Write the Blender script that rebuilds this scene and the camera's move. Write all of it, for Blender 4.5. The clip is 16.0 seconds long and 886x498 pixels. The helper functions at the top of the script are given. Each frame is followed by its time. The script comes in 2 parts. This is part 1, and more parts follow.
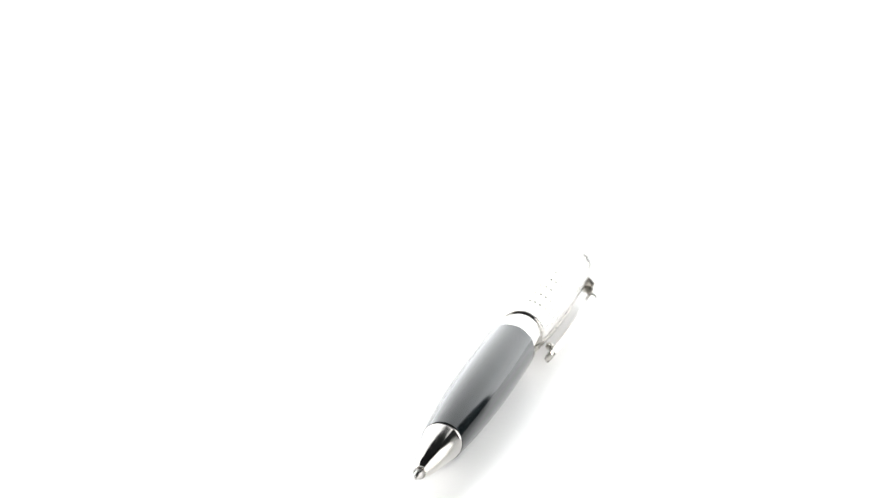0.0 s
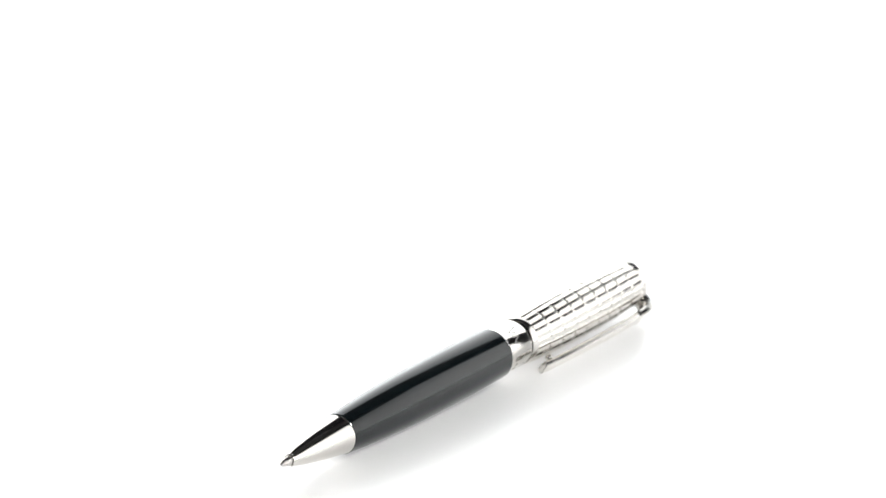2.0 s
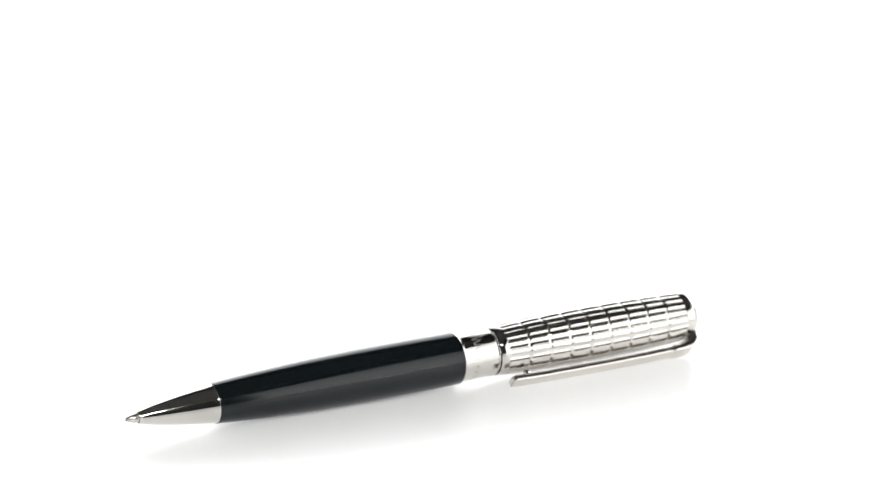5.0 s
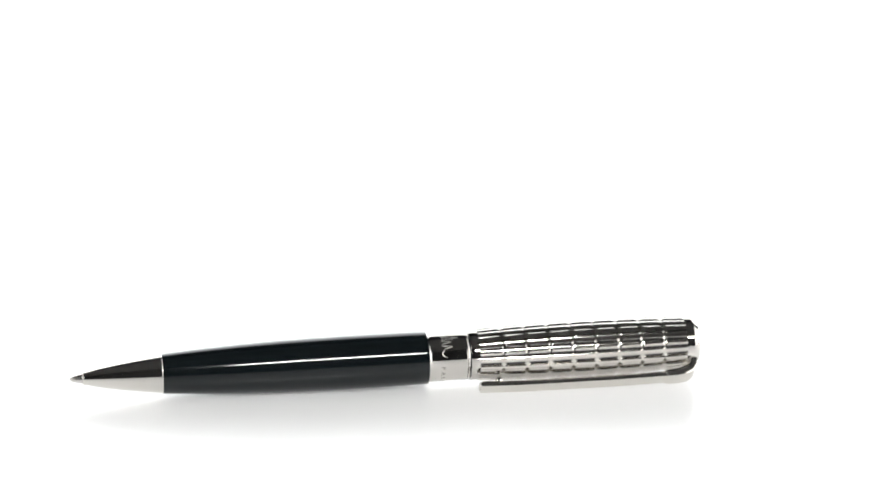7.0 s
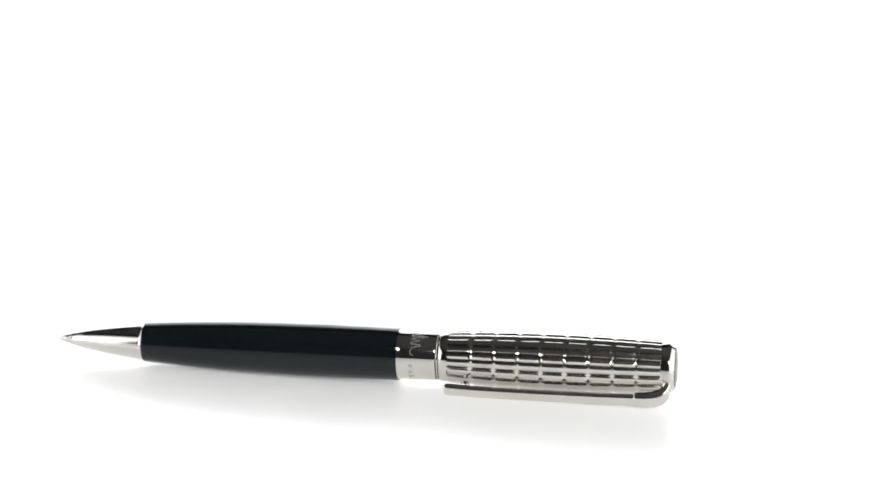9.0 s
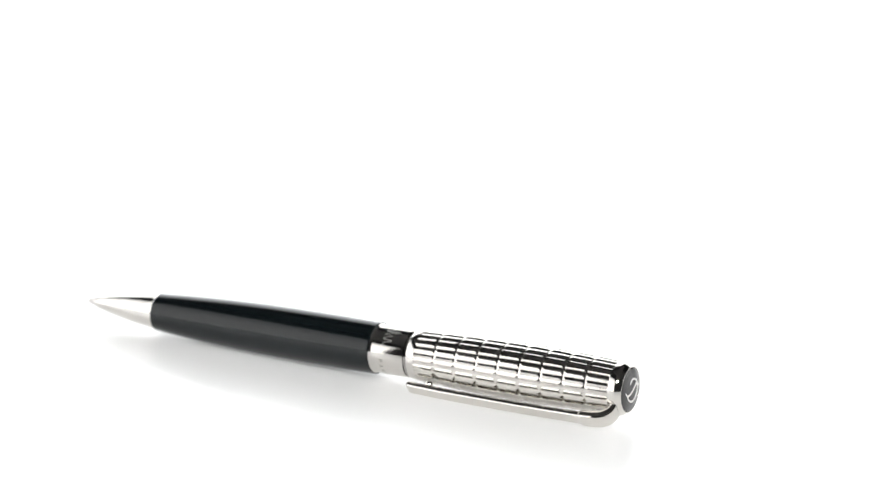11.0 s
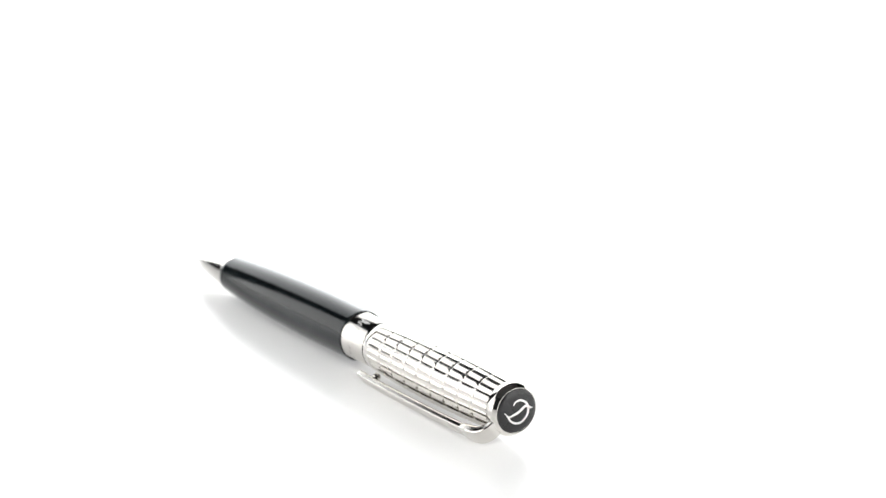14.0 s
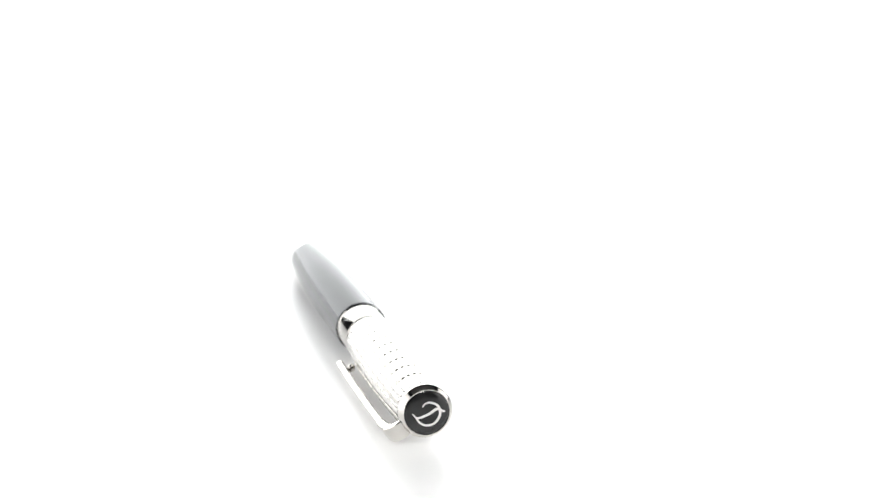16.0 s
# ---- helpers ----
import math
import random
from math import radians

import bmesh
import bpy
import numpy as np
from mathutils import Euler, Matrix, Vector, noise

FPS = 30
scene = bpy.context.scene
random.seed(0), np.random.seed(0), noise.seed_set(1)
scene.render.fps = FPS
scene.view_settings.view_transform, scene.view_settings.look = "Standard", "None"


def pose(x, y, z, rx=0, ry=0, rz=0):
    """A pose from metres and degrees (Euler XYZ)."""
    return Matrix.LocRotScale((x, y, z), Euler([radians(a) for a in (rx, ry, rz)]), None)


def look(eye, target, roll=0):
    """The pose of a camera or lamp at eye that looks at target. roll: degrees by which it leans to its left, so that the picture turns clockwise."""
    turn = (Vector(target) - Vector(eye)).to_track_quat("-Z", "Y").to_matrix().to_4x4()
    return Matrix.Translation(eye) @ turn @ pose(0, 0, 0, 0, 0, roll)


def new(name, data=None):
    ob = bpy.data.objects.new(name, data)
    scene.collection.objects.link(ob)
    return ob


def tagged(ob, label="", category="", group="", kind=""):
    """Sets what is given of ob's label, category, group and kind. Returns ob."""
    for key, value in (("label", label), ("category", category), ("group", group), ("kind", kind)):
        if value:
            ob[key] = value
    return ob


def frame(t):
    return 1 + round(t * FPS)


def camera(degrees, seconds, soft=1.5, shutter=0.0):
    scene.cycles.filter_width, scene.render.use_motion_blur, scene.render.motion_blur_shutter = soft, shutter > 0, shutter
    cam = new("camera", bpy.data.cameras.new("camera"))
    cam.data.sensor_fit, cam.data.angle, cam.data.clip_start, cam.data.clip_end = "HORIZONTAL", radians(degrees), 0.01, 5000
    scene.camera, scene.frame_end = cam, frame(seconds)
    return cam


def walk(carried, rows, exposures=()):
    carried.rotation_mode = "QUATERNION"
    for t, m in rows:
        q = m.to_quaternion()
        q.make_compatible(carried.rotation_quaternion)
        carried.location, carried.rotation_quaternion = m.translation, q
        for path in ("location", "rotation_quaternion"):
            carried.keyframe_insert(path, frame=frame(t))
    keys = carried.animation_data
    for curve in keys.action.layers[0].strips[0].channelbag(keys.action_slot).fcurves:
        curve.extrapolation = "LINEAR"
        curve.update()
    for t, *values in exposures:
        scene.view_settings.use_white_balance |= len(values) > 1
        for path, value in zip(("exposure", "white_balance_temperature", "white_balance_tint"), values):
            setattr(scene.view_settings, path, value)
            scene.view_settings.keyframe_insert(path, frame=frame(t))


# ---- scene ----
cam = camera(17.777, 16.0, soft=1.35)
cam.data.dof.use_dof = True
cam.data.dof.focus_distance = 0.590
cam.data.dof.aperture_fstop = 23.0
CAMERA_POSE = pose(0.0, -0.61112, 0.21159, 73.1106, -1.0088, 0.3208)
walk(cam, [(0.0, CAMERA_POSE), (16.0, CAMERA_POSE)])

# ---- world: a dim studio with no daylight ----
world = bpy.data.worlds.new("studio")
world.use_nodes = True
world.node_tree.nodes["Background"].inputs[0].default_value = (0.8, 0.85, 0.9, 1)
world.node_tree.nodes["Background"].inputs[1].default_value = 0.02
scene.world = world
scene.view_settings.exposure = 0.0

# strengths of the studio lights, and last the glow added to the table top
BACK_LIGHT = 2.45
SIDE_LIGHT = 1.35
SPOT_LIGHT = 135.0
TABLE_ADDED_GLOW = 0.22


# ---- materials ----
def material(name, color, rough, metal=0.0, **more):
    m = bpy.data.materials.new(name)
    m.use_nodes = True
    b = m.node_tree.nodes["Principled BSDF"]
    b.inputs["Base Color"].default_value = (*color, 1)
    b.inputs["Roughness"].default_value = rough
    b.inputs["Metallic"].default_value = metal
    for key, value in more.items():
        b.inputs[key.replace("_", " ")].default_value = value
    return m


def worn(m, scale, rough_lo, rough_hi, color_a=None, color_b=None, bump=0.0, bump_scale=0.0):
    """Two scales of noise: a broad one in the gloss and colour, a fine one in the relief."""
    nt = m.node_tree
    b = nt.nodes["Principled BSDF"]
    co = nt.nodes.new("ShaderNodeTexCoord")
    broad = nt.nodes.new("ShaderNodeTexNoise")
    broad.inputs["Scale"].default_value = scale
    broad.inputs["Detail"].default_value = 4
    nt.links.new(co.outputs["Object"], broad.inputs["Vector"])
    ramp = nt.nodes.new("ShaderNodeMapRange")
    ramp.inputs["From Min"].default_value, ramp.inputs["From Max"].default_value = 0.3, 0.7
    ramp.inputs["To Min"].default_value, ramp.inputs["To Max"].default_value = rough_lo, rough_hi
    nt.links.new(broad.outputs["Fac"], ramp.inputs["Value"])
    nt.links.new(ramp.outputs["Result"], b.inputs["Roughness"])
    if color_a:
        mix = nt.nodes.new("ShaderNodeMix")
        mix.data_type = "RGBA"
        mix.inputs["A"].default_value, mix.inputs["B"].default_value = (*color_a, 1), (*color_b, 1)
        nt.links.new(broad.outputs["Fac"], mix.inputs["Factor"])
        nt.links.new(mix.outputs["Result"], b.inputs["Base Color"])
    if bump:
        fine = nt.nodes.new("ShaderNodeTexNoise")
        fine.inputs["Scale"].default_value = bump_scale
        fine.inputs["Detail"].default_value = 3
        nt.links.new(co.outputs["Object"], fine.inputs["Vector"])
        bm_node = nt.nodes.new("ShaderNodeBump")
        bm_node.inputs["Strength"].default_value = bump
        bm_node.inputs["Distance"].default_value = 0.00002
        nt.links.new(fine.outputs["Fac"], bm_node.inputs["Height"])
        nt.links.new(bm_node.outputs["Normal"], b.inputs["Normal"])
    return m


def lit(name, color, strength):
    m = material(name, (0.8, 0.8, 0.8), 0.6)
    b = m.node_tree.nodes["Principled BSDF"]
    b.inputs["Emission Color"].default_value = (*color, 1)
    b.inputs["Emission Strength"].default_value = strength
    return m


CHROME = worn(material("palladium plating", (0.82, 0.80, 0.765), 0.07, 1.0), 180, 0.05, 0.10,
              (0.67, 0.653, 0.622), (0.64, 0.62, 0.588), 0.06, 9000)
CHROME_CUT = worn(material("engine-turned palladium", (0.82, 0.80, 0.765), 0.09, 1.0), 220, 0.09, 0.16,
                  (0.68, 0.66, 0.625), (0.64, 0.615, 0.575), 0.08, 9000)
STEEL = worn(material("steel refill", (0.45, 0.43, 0.41), 0.22, 1.0), 900, 0.16, 0.32,
             (0.66, 0.64, 0.62), (0.5, 0.48, 0.46), 0.1, 12000)
LACQUER = worn(material("black lacquer", (0.004, 0.006, 0.007), 0.06, 0.0, IOR=1.42),
               60, 0.05, 0.10, (0.004, 0.0072, 0.0088), (0.006, 0.009, 0.0105), 0.03, 5000)
ENAMEL = worn(material("black enamel", (0.012, 0.012, 0.013), 0.1, 0.0), 300, 0.08, 0.16,
              (0.012, 0.012, 0.013), (0.018, 0.018, 0.019), 0.03, 6000)
ENGRAVED = worn(material("engraved metal", (0.36, 0.34, 0.31), 0.35, 1.0), 900, 0.3, 0.45)
BRIGHT_CUT = worn(material("bright-cut engraving", (0.68, 0.67, 0.65), 0.4, 1.0), 900, 0.34, 0.46)
INLAY = worn(material("silver inlay", (0.78, 0.77, 0.75), 0.3, 1.0), 600, 0.26, 0.4)
GAP = material("dark joint", (0.02, 0.02, 0.02), 0.4, 0.6)
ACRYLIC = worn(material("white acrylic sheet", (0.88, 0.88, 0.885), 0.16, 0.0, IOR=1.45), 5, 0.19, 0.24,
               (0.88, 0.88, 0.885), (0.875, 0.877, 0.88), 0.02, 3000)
# even emission added to whiten the sheet and soften shadows; no lamp lies below
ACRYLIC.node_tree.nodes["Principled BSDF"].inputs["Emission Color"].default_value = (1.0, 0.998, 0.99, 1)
ACRYLIC.node_tree.nodes["Principled BSDF"].inputs["Emission Strength"].default_value = TABLE_ADDED_GLOW
ROOM = worn(material("dark studio paint", (0.05, 0.05, 0.052), 0.8), 3, 0.75, 0.9,
            (0.045, 0.045, 0.047), (0.06, 0.06, 0.062), 0.05, 400)
CEILING = worn(material("grey studio ceiling", (0.35, 0.34, 0.33), 0.8), 3, 0.75, 0.9,
               (0.14, 0.139, 0.138), (0.18, 0.178, 0.177), 0.05, 400)
BLACK_CLOTH = worn(material("black softbox fabric", (0.02, 0.02, 0.02), 0.85), 30, 0.8, 0.95,
                   (0.018, 0.018, 0.018), (0.028, 0.028, 0.03), 0.1, 900)
BACK_GLOW = lit("back diffuser", (0.955, 0.985, 1.0), BACK_LIGHT)
SIDE_GLOW = lit("side diffuser", (1.0, 0.99, 0.975), SIDE_LIGHT)


def graded(m, low, high, full, part_left):
    """The tubes of a softbox stand low, so its cloth glows less towards the top."""
    nt = m.node_tree
    where = nt.nodes.new("ShaderNodeTexCoord")
    axes = nt.nodes.new("ShaderNodeSeparateXYZ")
    fade = nt.nodes.new("ShaderNodeMapRange")
    fade.inputs["From Min"].default_value, fade.inputs["From Max"].default_value = low, high
    fade.inputs["To Min"].default_value, fade.inputs["To Max"].default_value = full, part_left * full
    nt.links.new(where.outputs["Object"], axes.inputs[0])
    nt.links.new(axes.outputs["Z"], fade.inputs["Value"])
    nt.links.new(fade.outputs["Result"], nt.nodes["Principled BSDF"].inputs["Emission Strength"])


graded(BACK_GLOW, 0.34, 0.92, BACK_LIGHT, 0.42)
graded(SIDE_GLOW, 0.36, 0.70, SIDE_LIGHT, 0.25)
SPOT_GLOW = lit("spot diffuser", (1.0, 0.98, 0.95), SPOT_LIGHT)


# ---- mesh helpers ----
def mesh_from(bm, name, smooth=True, sharp=35):
    bmesh.ops.recalc_face_normals(bm, faces=bm.faces)
    me = bpy.data.meshes.new(name)
    for f in bm.faces:
        f.smooth = smooth
    if smooth:
        for e in bm.edges:
            if len(e.link_faces) == 2 and e.calc_face_angle(0) > radians(sharp):
                e.smooth = False
    bm.to_mesh(me)
    bm.free()
    return me


def part(name, bm, mat, parent=None, label="", smooth=True, sharp=35):
    ob = new(name, mesh_from(bm, name, smooth, sharp))
    ob.data.materials.append(mat)
    if parent:
        ob.parent = parent
    return tagged(ob, label)


def box(x0, y0, z0, x1, y1, z1, bevel=0.0):
    bm = bmesh.new()
    bmesh.ops.create_cube(bm, size=1)
    bmesh.ops.scale(bm, vec=(x1 - x0, y1 - y0, z1 - z0), verts=bm.verts)
    bmesh.ops.translate(bm, vec=((x0 + x1) / 2, (y0 + y1) / 2, (z0 + z1) / 2), verts=bm.verts)
    if bevel:
        bmesh.ops.bevel(bm, geom=bm.edges[:], offset=bevel, segments=2, affect="EDGES", profile=0.5)
    return bm


def smooth_line(points, steps):
    """A Catmull-Rom line through the points (tuples of equal length)."""
    out = []
    n = len(points)
    for i in range(n - 1):
        p0, p1, p2, p3 = points[max(i - 1, 0)], points[i], points[i + 1], points[min(i + 2, n - 1)]
        for s in range(steps):
            u = s / steps
            out.append(tuple(0.5 * (2 * b + (c - a) * u + (2 * a - 5 * b + 4 * c - d) * u * u
                                    + (3 * b - a - 3 * c + d) * u ** 3) for a, b, c, d in zip(p0, p1, p2, p3)))
    out.append(tuple(points[-1]))
    return out


MM = 0.001


def lathe(profile, segments=96):
    """A solid of revolution round the pen's axis (x), from (station, radius) in millimetres."""
    bm = bmesh.new()
    rings = []
    for a, r in profile:
        if r < 1e-6:
            rings.append([bm.verts.new((a * MM, 0, 0))])
        else:
            rings.append([bm.verts.new((a * MM, r * MM * math.cos(2 * math.pi * k / segments),
                                        r * MM * math.sin(2 * math.pi * k / segments))) for k in range(segments)])
    for one, two in zip(rings, rings[1:]):
        for k in range(segments):
            j = (k + 1) % segments
            if len(one) == 1 and len(two) == 1:
                continue
            if len(one) == 1:
                bm.faces.new((one[0], two[j], two[k]))
            elif len(two) == 1:
                bm.faces.new((one[k], one[j], two[0]))
            else:
                bm.faces.new((one[k], one[j], two[j], two[k]))
    for ring, flip in ((rings[0], 1), (rings[-1], 0)):
        if len(ring) > 1:
            bm.faces.new(ring[::-1] if flip else ring)
    return bm


# ---- the studio ----
def build_studio():
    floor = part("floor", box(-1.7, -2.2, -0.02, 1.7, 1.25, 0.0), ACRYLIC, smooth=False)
    tagged(floor, "glossy white acrylic table with an added even glow", "floor", kind="structure")
    for name, b in (("wall_north", (-1.7, 1.25, -0.02, 1.7, 1.35, 2.4)), ("wall_south", (-1.7, -2.3, -0.02, 1.7, -2.2, 2.4)),
                    ("wall_west", (-1.8, -2.3, -0.02, -1.7, 1.35, 2.4)), ("wall_east", (1.7, -2.3, -0.02, 1.8, 1.35, 2.4))):
        tagged(part(name, box(*b), ROOM, smooth=False), "plain dark grey studio wall", "wall", kind="structure")
    tagged(part("ceiling", box(-1.8, -2.3, 2.4, 1.8, 1.35, 2.5), CEILING, smooth=False), "plain grey studio ceiling", "ceiling",
           kind="structure")


def softbox(width, height, depth, glow, m, label):
    """A box light that stands on the table: fabric shell, rim and a glowing front towards its own -y."""
    ob = new("softbox")
    bm = bmesh.new()
    w, d = width / 2, depth
    front = [bm.verts.new(v) for v in ((-w, 0, 0), (w, 0, 0), (w, 0, height), (-w, 0, height))]
    back = [bm.verts.new(v) for v in ((-w * 0.6, d, height * 0.15), (w * 0.6, d, height * 0.15),
                                      (w * 0.6, d, height * 0.85), (-w * 0.6, d, height * 0.85))]
    for k in range(4):
        j = (k + 1) % 4
        bm.faces.new((front[k], front[j], back[j], back[k]))
    bm.faces.new(back)
    part("shell", bm, BLACK_CLOTH, ob, smooth=False)
    part("diffuser", box(-w + 0.004, -0.004, 0.002, w - 0.004, -0.001, height - 0.004), glow, ob, "glowing white diffuser cloth", smooth=False)
    part("rim", box(-w, -0.012, height - 0.004, w, 0.006, height + 0.004), BLACK_CLOTH, ob, smooth=False)
    ob.matrix_world = m
    return tagged(ob, label, "softbox", "studio softboxes")


def build_lights():
    softbox(1.89, 0.92, 0.25, BACK_GLOW, pose(0, 0.95, 0), "wide lit white softbox behind the table")
    softbox(1.25, 0.70, 0.25, SIDE_GLOW, pose(-0.72, -0.18, 0, 0, 0, 90), "long lit white softbox beside the table")
    softbox(1.25, 0.70, 0.25, SIDE_GLOW, pose(0.72, -0.18, 0, 0, 0, -90), "long lit white softbox beside the table")
    lamp = new("studio_lamp")
    part("housing", box(-0.15, -0.035, 0.004, 0.15, 0.035, 0.09, 0.008), BLACK_CLOTH, lamp)
    part("diffuser", box(-0.135, -0.024, -0.004, 0.135, 0.024, 0.002), SPOT_GLOW, lamp, "bright strip lamp front", smooth=False)
    eye = Vector((0.21, -0.86, 0.70))
    bm = bmesh.new()
    bmesh.ops.create_cone(bm, segments=20, radius1=0.012, radius2=0.012, depth=eye.z, cap_ends=True)
    pole = part("pole", bm, BLACK_CLOTH, lamp)
    lamp.matrix_world = look(eye, (0, 0, 0.0))
    back_off = lamp.matrix_world.to_3x3() @ Vector((0, 0, 0.07))
    pole.matrix_parent_inverse = lamp.matrix_world.inverted()
    pole.matrix_basis = pose(eye.x + back_off.x, eye.y + back_off.y, eye.z / 2)
    tagged(lamp, "slim lit strip lamp on a black pole", "lamp")


# ---- the pen, in millimetres along its axis from the tip ----
BARREL = smooth_line([(19.9, 4.34), (26, 4.80), (34, 5.28), (43, 5.66), (53, 5.88), (62, 5.95), (70, 5.92), (78.1, 5.84)], 8)
NOSE = smooth_line([(3.1, 1.34), (4.2, 1.60), (6.5, 2.16), (11.0, 2.98), (15, 3.58), (19.4, 4.14)], 6)
CAP_LINE = [(89.6, 5.70), (95, 6.00), (101, 6.25), (108, 6.42), (115, 6.46), (121, 6.40), (127, 6.25), (132, 6.06), (136.6, 5.84)]
CAP_SHAPE = smooth_line(CAP_LINE, 12)
ROWS_ROUND, ROWS_ALONG = 28, 9
CLIP_DOWN = 37.0
FLUTE = 0.17


def cap_radius(a):
    return float(np.interp(a, [p[0] for p in CAP_SHAPE], [p[1] for p in CAP_SHAPE]))


def cut_sleeve():
    """The engine-turned sleeve: long shallow flutes, cut across by V grooves that leave a small diamond on each ridge."""
    nu, nv = 12, 24
    a0, a1 = CAP_LINE[0][0], CAP_LINE[-1][0]
    step = (a1 - a0) / ROWS_ALONG
    bm = bmesh.new()
    rings = []
    total = ROWS_ROUND * nu
    for i in range(ROWS_ALONG * nv + 1):
        a = a0 + (a1 - a0) * i / (ROWS_ALONG * nv)
        cell = min(int((a - a0) / step + 1e-9), ROWS_ALONG - 1)
        v = 2 * ((a - a0) / step - cell) - 1
        end_free = (cell == 0 and v < 0) or (cell == ROWS_ALONG - 1 and v > 0)
        ring = []
        for k in range(total):
            u = 2 * ((k % nu) / nu) - 1
            flute = FLUTE * u * u
            groove = 9.0 if end_free else (FLUTE + 0.025) * (1 - abs(v)) * step / 2 / 0.62 - 0.035
            r = cap_radius(a) - FLUTE + min(flute, groove)
            ang = 2 * math.pi * k / total + radians(6)
            ring.append(bm.verts.new((a * MM, r * MM * math.cos(ang), r * MM * math.sin(ang))))
        rings.append(ring)
    for one, two in zip(rings, rings[1:]):
        for k in range(total):
            j = (k + 1) % total
            bm.faces.new((one[k], one[j], two[j], two[k]))
    bm.faces.new(rings[0][::-1])
    bm.faces.new(rings[-1])
    return bm


def clip_bar():
    """The sprung bar of the clip with its bent head, as a rounded bar along a bowed line."""
    line = smooth_line([(89.6, 8.5, 2.9, 1.2), (90.2, 8.6, 3.2, 1.5), (95, 8.8, 3.2, 1.5), (100, 8.9, 3.2, 1.5), (112, 9.0, 3.2, 1.5),
                        (122, 9.0, 3.2, 1.5), (129.4, 8.9, 3.2, 1.5), (130.9, 8.9, 3.2, 1.55), (131.6, 8.85, 3.8, 1.9), (134.2, 8.65, 4.0, 2.2),
                        (136.3, 8.05, 4.0, 2.3), (137.5, 6.8, 3.9, 2.1), (137.9, 5.3, 3.8, 1.7)], 6)
    d = radians(CLIP_DOWN)
    out = Vector((0, -math.cos(d), -math.sin(d)))
    side = Vector((0, -math.sin(d), math.cos(d)))
    bm = bmesh.new()
    rings = []
    for i, (a, r, w, h) in enumerate(line):
        p, q = line[max(i - 1, 0)], line[min(i + 1, len(line) - 1)]
        run = (Vector((q[0] - p[0], 0, 0)) + out * (q[1] - p[1])).normalized()
        up = side.cross(run)
        if up.dot(out) < 0 and i < len(line) // 2:
            up = -up
        if rings and up.dot(last_up) < 0:
            up = -up
        last_up = up
        centre = Vector((a, 0, 0)) + out * r
        ring = []
        for sx, sy in ((-0.96, -0.8), (-1, 0.2), (-0.95, 0.6), (-0.78, 0.92), (0, 1.1), (0.7, 0.92), (0.88, 0.6), (0.98, 0.15), (1, -0.75), (0.9, -1), (-0.86, -1)):
            ring.append(bm.verts.new((centre + side * (sx * w / 2) + up * (sy * h / 2)) * MM))
        rings.append(ring)
    n = len(rings[0])
    for one, two in zip(rings, rings[1:]):
        for k in range(n):
            j = (k + 1) % n
            bm.faces.new((one[k], one[j], two[j], two[k]))
    bm.faces.new(rings[0])
    bm.faces.new(rings[-1][::-1])
    return bm


def ribbon(points, width, height, place):
    """A raised stroke along points (u, v); place(u, v, lift) gives the spot in space. The stroke swells and tapers."""
    bm = bmesh.new()
    rings = []
    n = len(points)
    for i, (u, v) in enumerate(points):
        p, q = points[max(i - 1, 0)], points[min(i + 1, n - 1)]
        du, dv = q[0] - p[0], q[1] - p[1]
        length = math.hypot(du, dv) or 1
        s = i / (n - 1)
        w = width * (0.25 + 0.75 * math.sin(math.pi * min(max(s, 0.0), 1.0)) ** 0.6) / 2
        nu, nv = -dv / length * w, du / length * w
        rings.append([bm.verts.new(place(u + nu, v + nv, -height)), bm.verts.new(place(u + nu, v + nv, height)),
                      bm.verts.new(place(u - nu, v - nv, height)), bm.verts.new(place(u - nu, v - nv, -height))])
    for one, two in zip(rings, rings[1:]):
        for k in range(4):
            j = (k + 1) % 4
            bm.faces.new((one[k], one[j], two[j], two[k]))
    bm.faces.new(rings[0])
    bm.faces.new(rings[-1][::-1])
    return bm


RING_RADIUS = 5.40


def on_ring(along, turn, lift):
    """A spot on the centre ring: millimetres along the pen, degrees above the side that holds the clip."""
    t = radians(turn)
    r = (RING_RADIUS + lift) * MM
    return Vector((along * MM, -r * math.cos(t), r * math.sin(t)))


def letters(text, along, turn, height):
    """Engraved capitals that run round the ring, their tops towards the cap."""
    curve = bpy.data.curves.new("lettering", "FONT")
    curve.body, curve.size, curve.extrude, curve.space_character = text, height * 1.4, 0.01, 1.9
    ob = new("lettering_source", curve)
    me = bpy.data.meshes.new_from_object(ob.evaluated_get(bpy.context.evaluated_depsgraph_get()))
    bpy.data.objects.remove(ob)
    bm = bmesh.new()
    bm.from_mesh(me)
    for v in bm.verts:
        x, y, z = v.co
        v.co = on_ring(along + y, turn - math.degrees(x / RING_RADIUS), 0.012 if z > 0 else -0.02)
    return bm


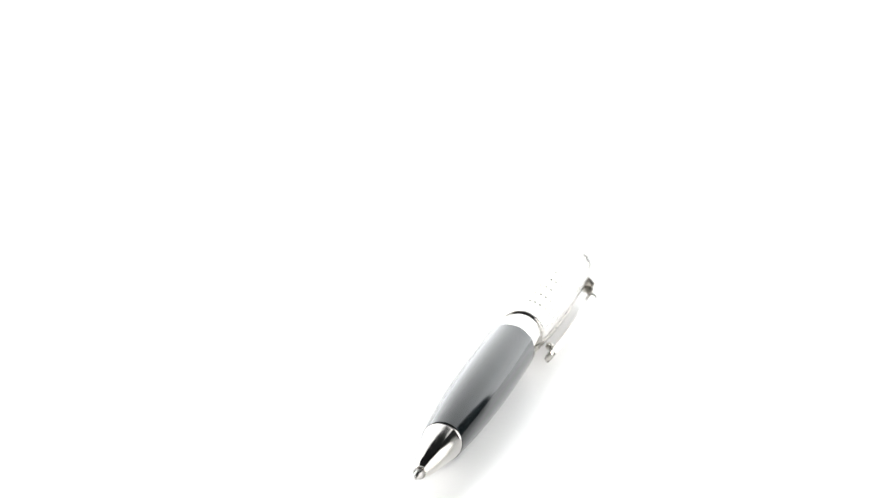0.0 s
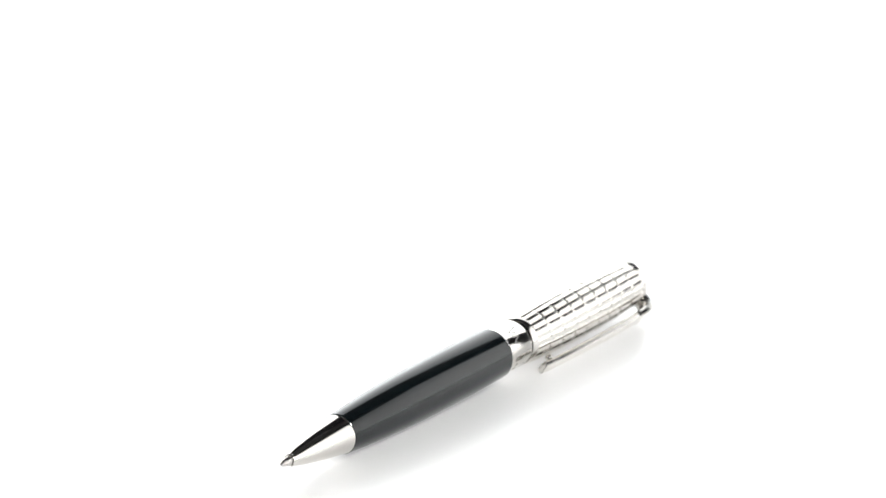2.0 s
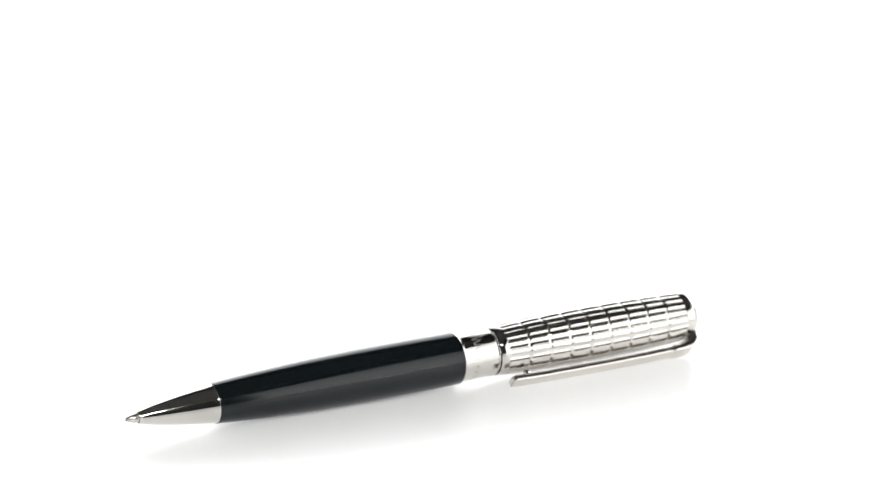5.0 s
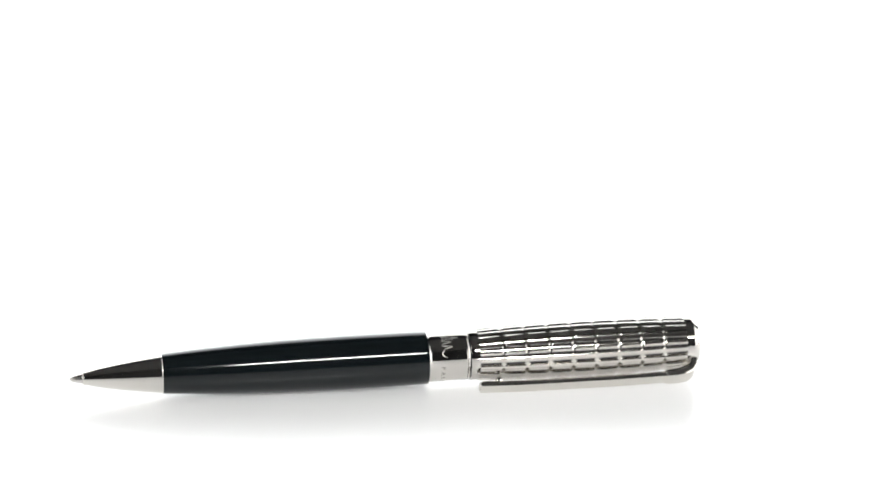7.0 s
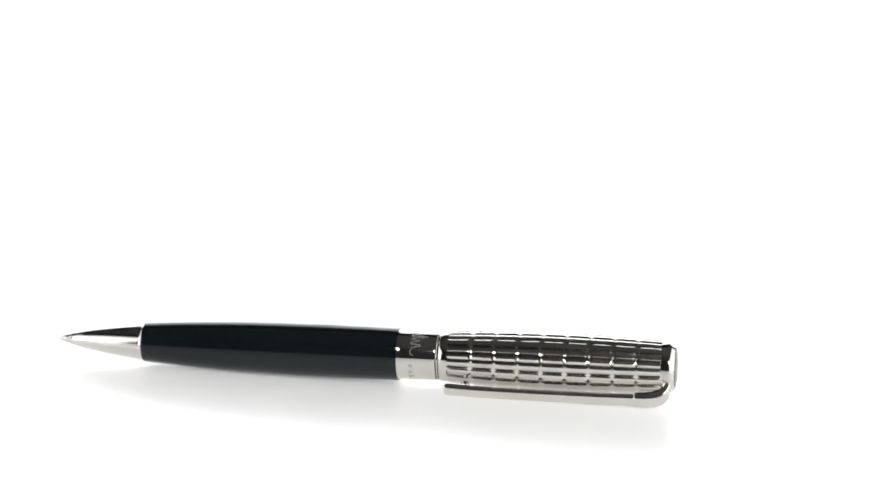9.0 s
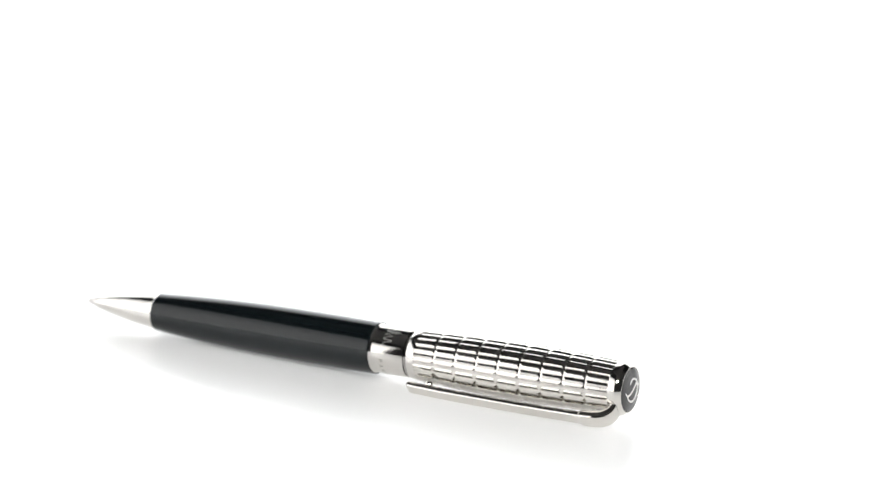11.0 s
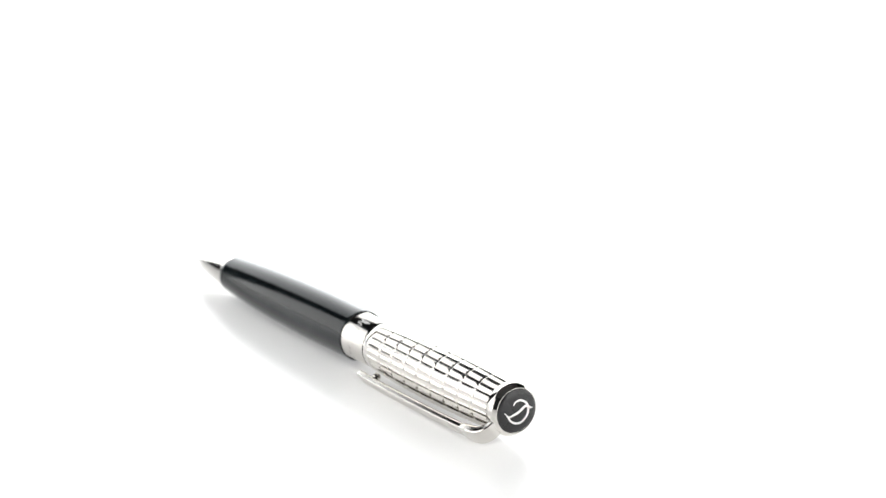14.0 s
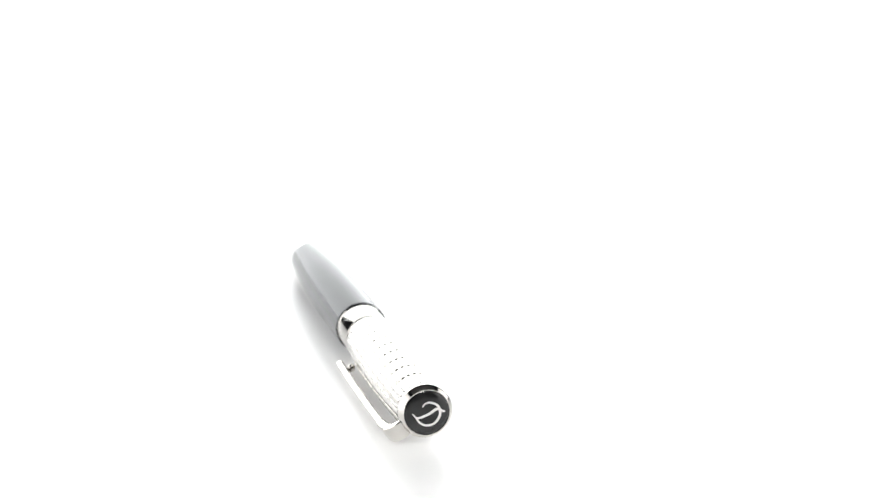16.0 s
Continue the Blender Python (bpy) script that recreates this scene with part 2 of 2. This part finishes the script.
def build_pen():
    pen = new("ballpoint_pen")
    tilt = Matrix.Translation((-0.070, 0, PEN_HEIGHT)) @ Matrix.Rotation(-PEN_RISE, 4, "Y")

    def piece(name, bm, mat, parent=pen, label="", sharp=35):
        ob = part(name, bm, mat, parent, label, sharp=sharp)
        if parent is pen:
            ob.matrix_basis = tilt
        return ob

    point = piece("writing_tip", lathe([(0.05, 0.0), (0.10, 0.26), (0.35, 0.46), (1.0, 0.70), (1.9, 0.90), (2.6, 1.0), (3.0, 1.02), (4.2, 1.02), (4.2, 0.0)], 48),
                  STEEL, pen, "grey steel ballpoint refill tip")
    bm = bmesh.new()
    bmesh.ops.create_uvsphere(bm, u_segments=16, v_segments=10, radius=0.30 * MM, matrix=Matrix.Translation((0.22 * MM, 0, 0)))
    piece("ball", bm, STEEL, point)
    nose = piece("nose_cone", lathe(NOSE + [(19.8, 4.18), (19.92, 4.23), (19.98, 4.28), (20.2, 4.28), (20.2, 3.0)]), CHROME, pen, "polished silver nose cone")
    piece("lip", lathe([(3.05, 1.05), (2.85, 1.12), (2.80, 1.26), (2.95, 1.38), (3.2, 1.42), (3.45, 1.38)], 64), CHROME, nose)
    body = [(20.02, 3.8), (20.02, 4.30), (20.1, 4.36)] + BARREL[1:] + [(78.25, 5.83), (78.32, 5.78), (78.32, 4.8)]
    piece("barrel", lathe(body, 128), LACQUER, pen, "glossy black lacquered barrel")
    ring = piece("centre_ring", lathe([(78.2, 5.0), (78.2, 5.58), (78.38, 5.6), (78.46, 5.56), (78.6, 5.5), (78.78, 5.44), (79.0, RING_RADIUS), (86.7, RING_RADIUS), (86.9, 5.34), (86.95, 4.8)], 128),
                 CHROME, pen, "polished silver centre ring")
    piece("joint", lathe([(86.8, 4.85), (88.0, 4.85)], 96), GAP, pen, "dark seam between ring and cap")
    piece("bead", lathe([(87.05, 4.8), (87.08, 5.2), (87.25, 5.32), (87.45, 5.25), (87.52, 4.8)], 96), CHROME, ring)
    # flowing script, drawn as a plain squiggle
    script = smooth_line([(82.3, 16), (81.7, 19), (81.3, 24), (81.5, 31), (82.0, 37), (83.5, 41), (83.0, 44), (81.5, 45), (81.7, 50), (83.3, 54),
                          (82.7, 57), (81.5, 58), (81.9, 62), (84.9, 67), (84.0, 69), (81.7, 68.5), (81.6, 73), (83.1, 77), (82.5, 80), (81.5, 81),
                          (81.7, 86), (83.0, 89), (83.2, 92), (82.0, 94), (81.5, 98), (83.0, 102), (84.6, 107), (83.6, 110), (81.5, 111),
                          (81.6, 116), (83.1, 120), (82.2, 124), (81.4, 128), (81.8, 136)], 6)
    scaled = [(a, t * RING_RADIUS * math.pi / 180) for a, t in script]
    piece("script_mark", ribbon(scaled, 0.22, 0.02, lambda u, v, h: on_ring(u, math.degrees(v / RING_RADIUS), h)), BRIGHT_CUT, ring,
          "flowing engraved script mark")
    stroke = smooth_line([(83.7, 60), (83.9, 66), (83.6, 74)], 5)
    scaled = [(a, t * RING_RADIUS * math.pi / 180) for a, t in stroke]
    piece("script_stroke", ribbon(scaled, 0.20, 0.02, lambda u, v, h: on_ring(u, math.degrees(v / RING_RADIUS), h)), BRIGHT_CUT, ring)
    piece("lettering", letters("PARIS", 80.9, -5.0, 1.05), ENGRAVED, ring, "small engraved capitals")

    cap = piece("cap", cut_sleeve(), CHROME_CUT, pen, "silver cap cut with rows of small pillow facets", sharp=28)
    piece("collar", lathe([(87.7, 4.9), (87.72, 5.42), (87.9, 5.53), (89.5, 5.62), (89.8, 5.58), (89.8, 5.2)], 128), CHROME, cap,
          "plain polished silver collar")
    finial = piece("finial", lathe([(136.3, 5.25), (136.5, 5.69), (136.7, 5.75), (138.0, 5.84), (138.2, 5.86), (138.45, 5.80),
                                    (138.85, 5.54), (139.25, 5.23), (139.42, 5.12), (139.52, 5.04), (139.52, 4.89), (139.40, 4.83), (139.3, 4.62), (139.3, 0.00)], 128), CHROME, pen,
                   "polished silver bevelled end cap")
    emblem = piece("emblem", lathe([(139.2, 4.78), (139.44, 4.78), (139.52, 4.67), (139.66, 4.20), (139.86, 3.15), (139.99, 1.58), (140.02, 0.00)], 96), ENAMEL, finial,
                   "black enamel end disc with a silver mark")

    def on_disc(u, v, lift):
        rr = math.hypot(u, v)
        dome = float(np.interp(rr, [0.0, 1.58, 3.15, 4.2, 4.67], [140.02, 139.99, 139.86, 139.66, 139.52]))
        return Vector(((dome + lift) * MM, u * MM, v * MM))

    loop = smooth_line([(-0.22, 0.30), (-0.12, 0.44), (0.11, 0.50), (0.40, 0.39), (0.55, 0.20), (0.59, -0.05), (0.50, -0.30), (0.26, -0.52),
                        (-0.08, -0.55), (-0.36, -0.39), (-0.51, -0.17), (-0.68, 0.02)], 6)
    leaf = smooth_line([(-0.58, -0.10), (-0.42, -0.19), (-0.10, -0.10), (0.16, 0.02), (0.35, 0.15), (0.52, 0.17), (0.70, 0.06), (0.84, 0.03)], 6)
    piece("mark_loop", ribbon([(u * 4.7, v * 4.7) for u, v in loop], 0.55, 0.03, on_disc), INLAY, emblem, "curved silver inlay")
    piece("mark_leaf", ribbon([(u * 4.7, v * 4.7) for u, v in leaf], 0.60, 0.03, on_disc), INLAY, emblem)

    clip = piece("clip", clip_bar(), CHROME, pen, "polished silver pocket clip", sharp=16)
    d = radians(CLIP_DOWN)
    bm = bmesh.new()
    bmesh.ops.create_uvsphere(bm, u_segments=24, v_segments=14, radius=0.95 * MM,
                              matrix=Matrix.Translation(Vector((93.8, -7.3 * math.cos(d), -7.3 * math.sin(d))) * MM))
    piece("clip_ball", bm, CHROME, clip)
    return tagged(pen, "silver and black lacquered ballpoint pen lying on a white table", "pen")


PEN_HEIGHT, PEN_RISE = 0.00468, 0.02201
build_studio()
build_lights()
pen = build_pen()


def motions():
    """The pen turns with the table round an upright axis."""
    turns = [(0.0, 75.35), (0.5, 70.88), (1.0, 65.98), (1.5, 61.65), (2.0, 56.89), (2.5, 52.43), (3.0, 47.50), (3.5, 43.10), (4.0, 38.31),
             (4.5, 33.75), (7.0, 10.14), (7.5, 5.50), (8.0, 0.50), (8.5, -4.28), (9.0, -8.85), (11.5, -32.20), (12.0, -37.03), (12.5, -41.90),
             (13.0, -47.15), (13.5, -51.83), (14.0, -56.36), (14.5, -61.18), (15.0, -66.05), (15.5, -70.40), (16.0, -75.25)]
    rows = []
    for t, angle in turns:
        c, s = math.cos(radians(angle)), math.sin(radians(angle))
        x, y = -0.01495, -0.01734
        rows.append((t, pose(x * c - y * s, x * s + y * c, 0, 0, 0, angle)))
    walk(pen, rows)


motions()
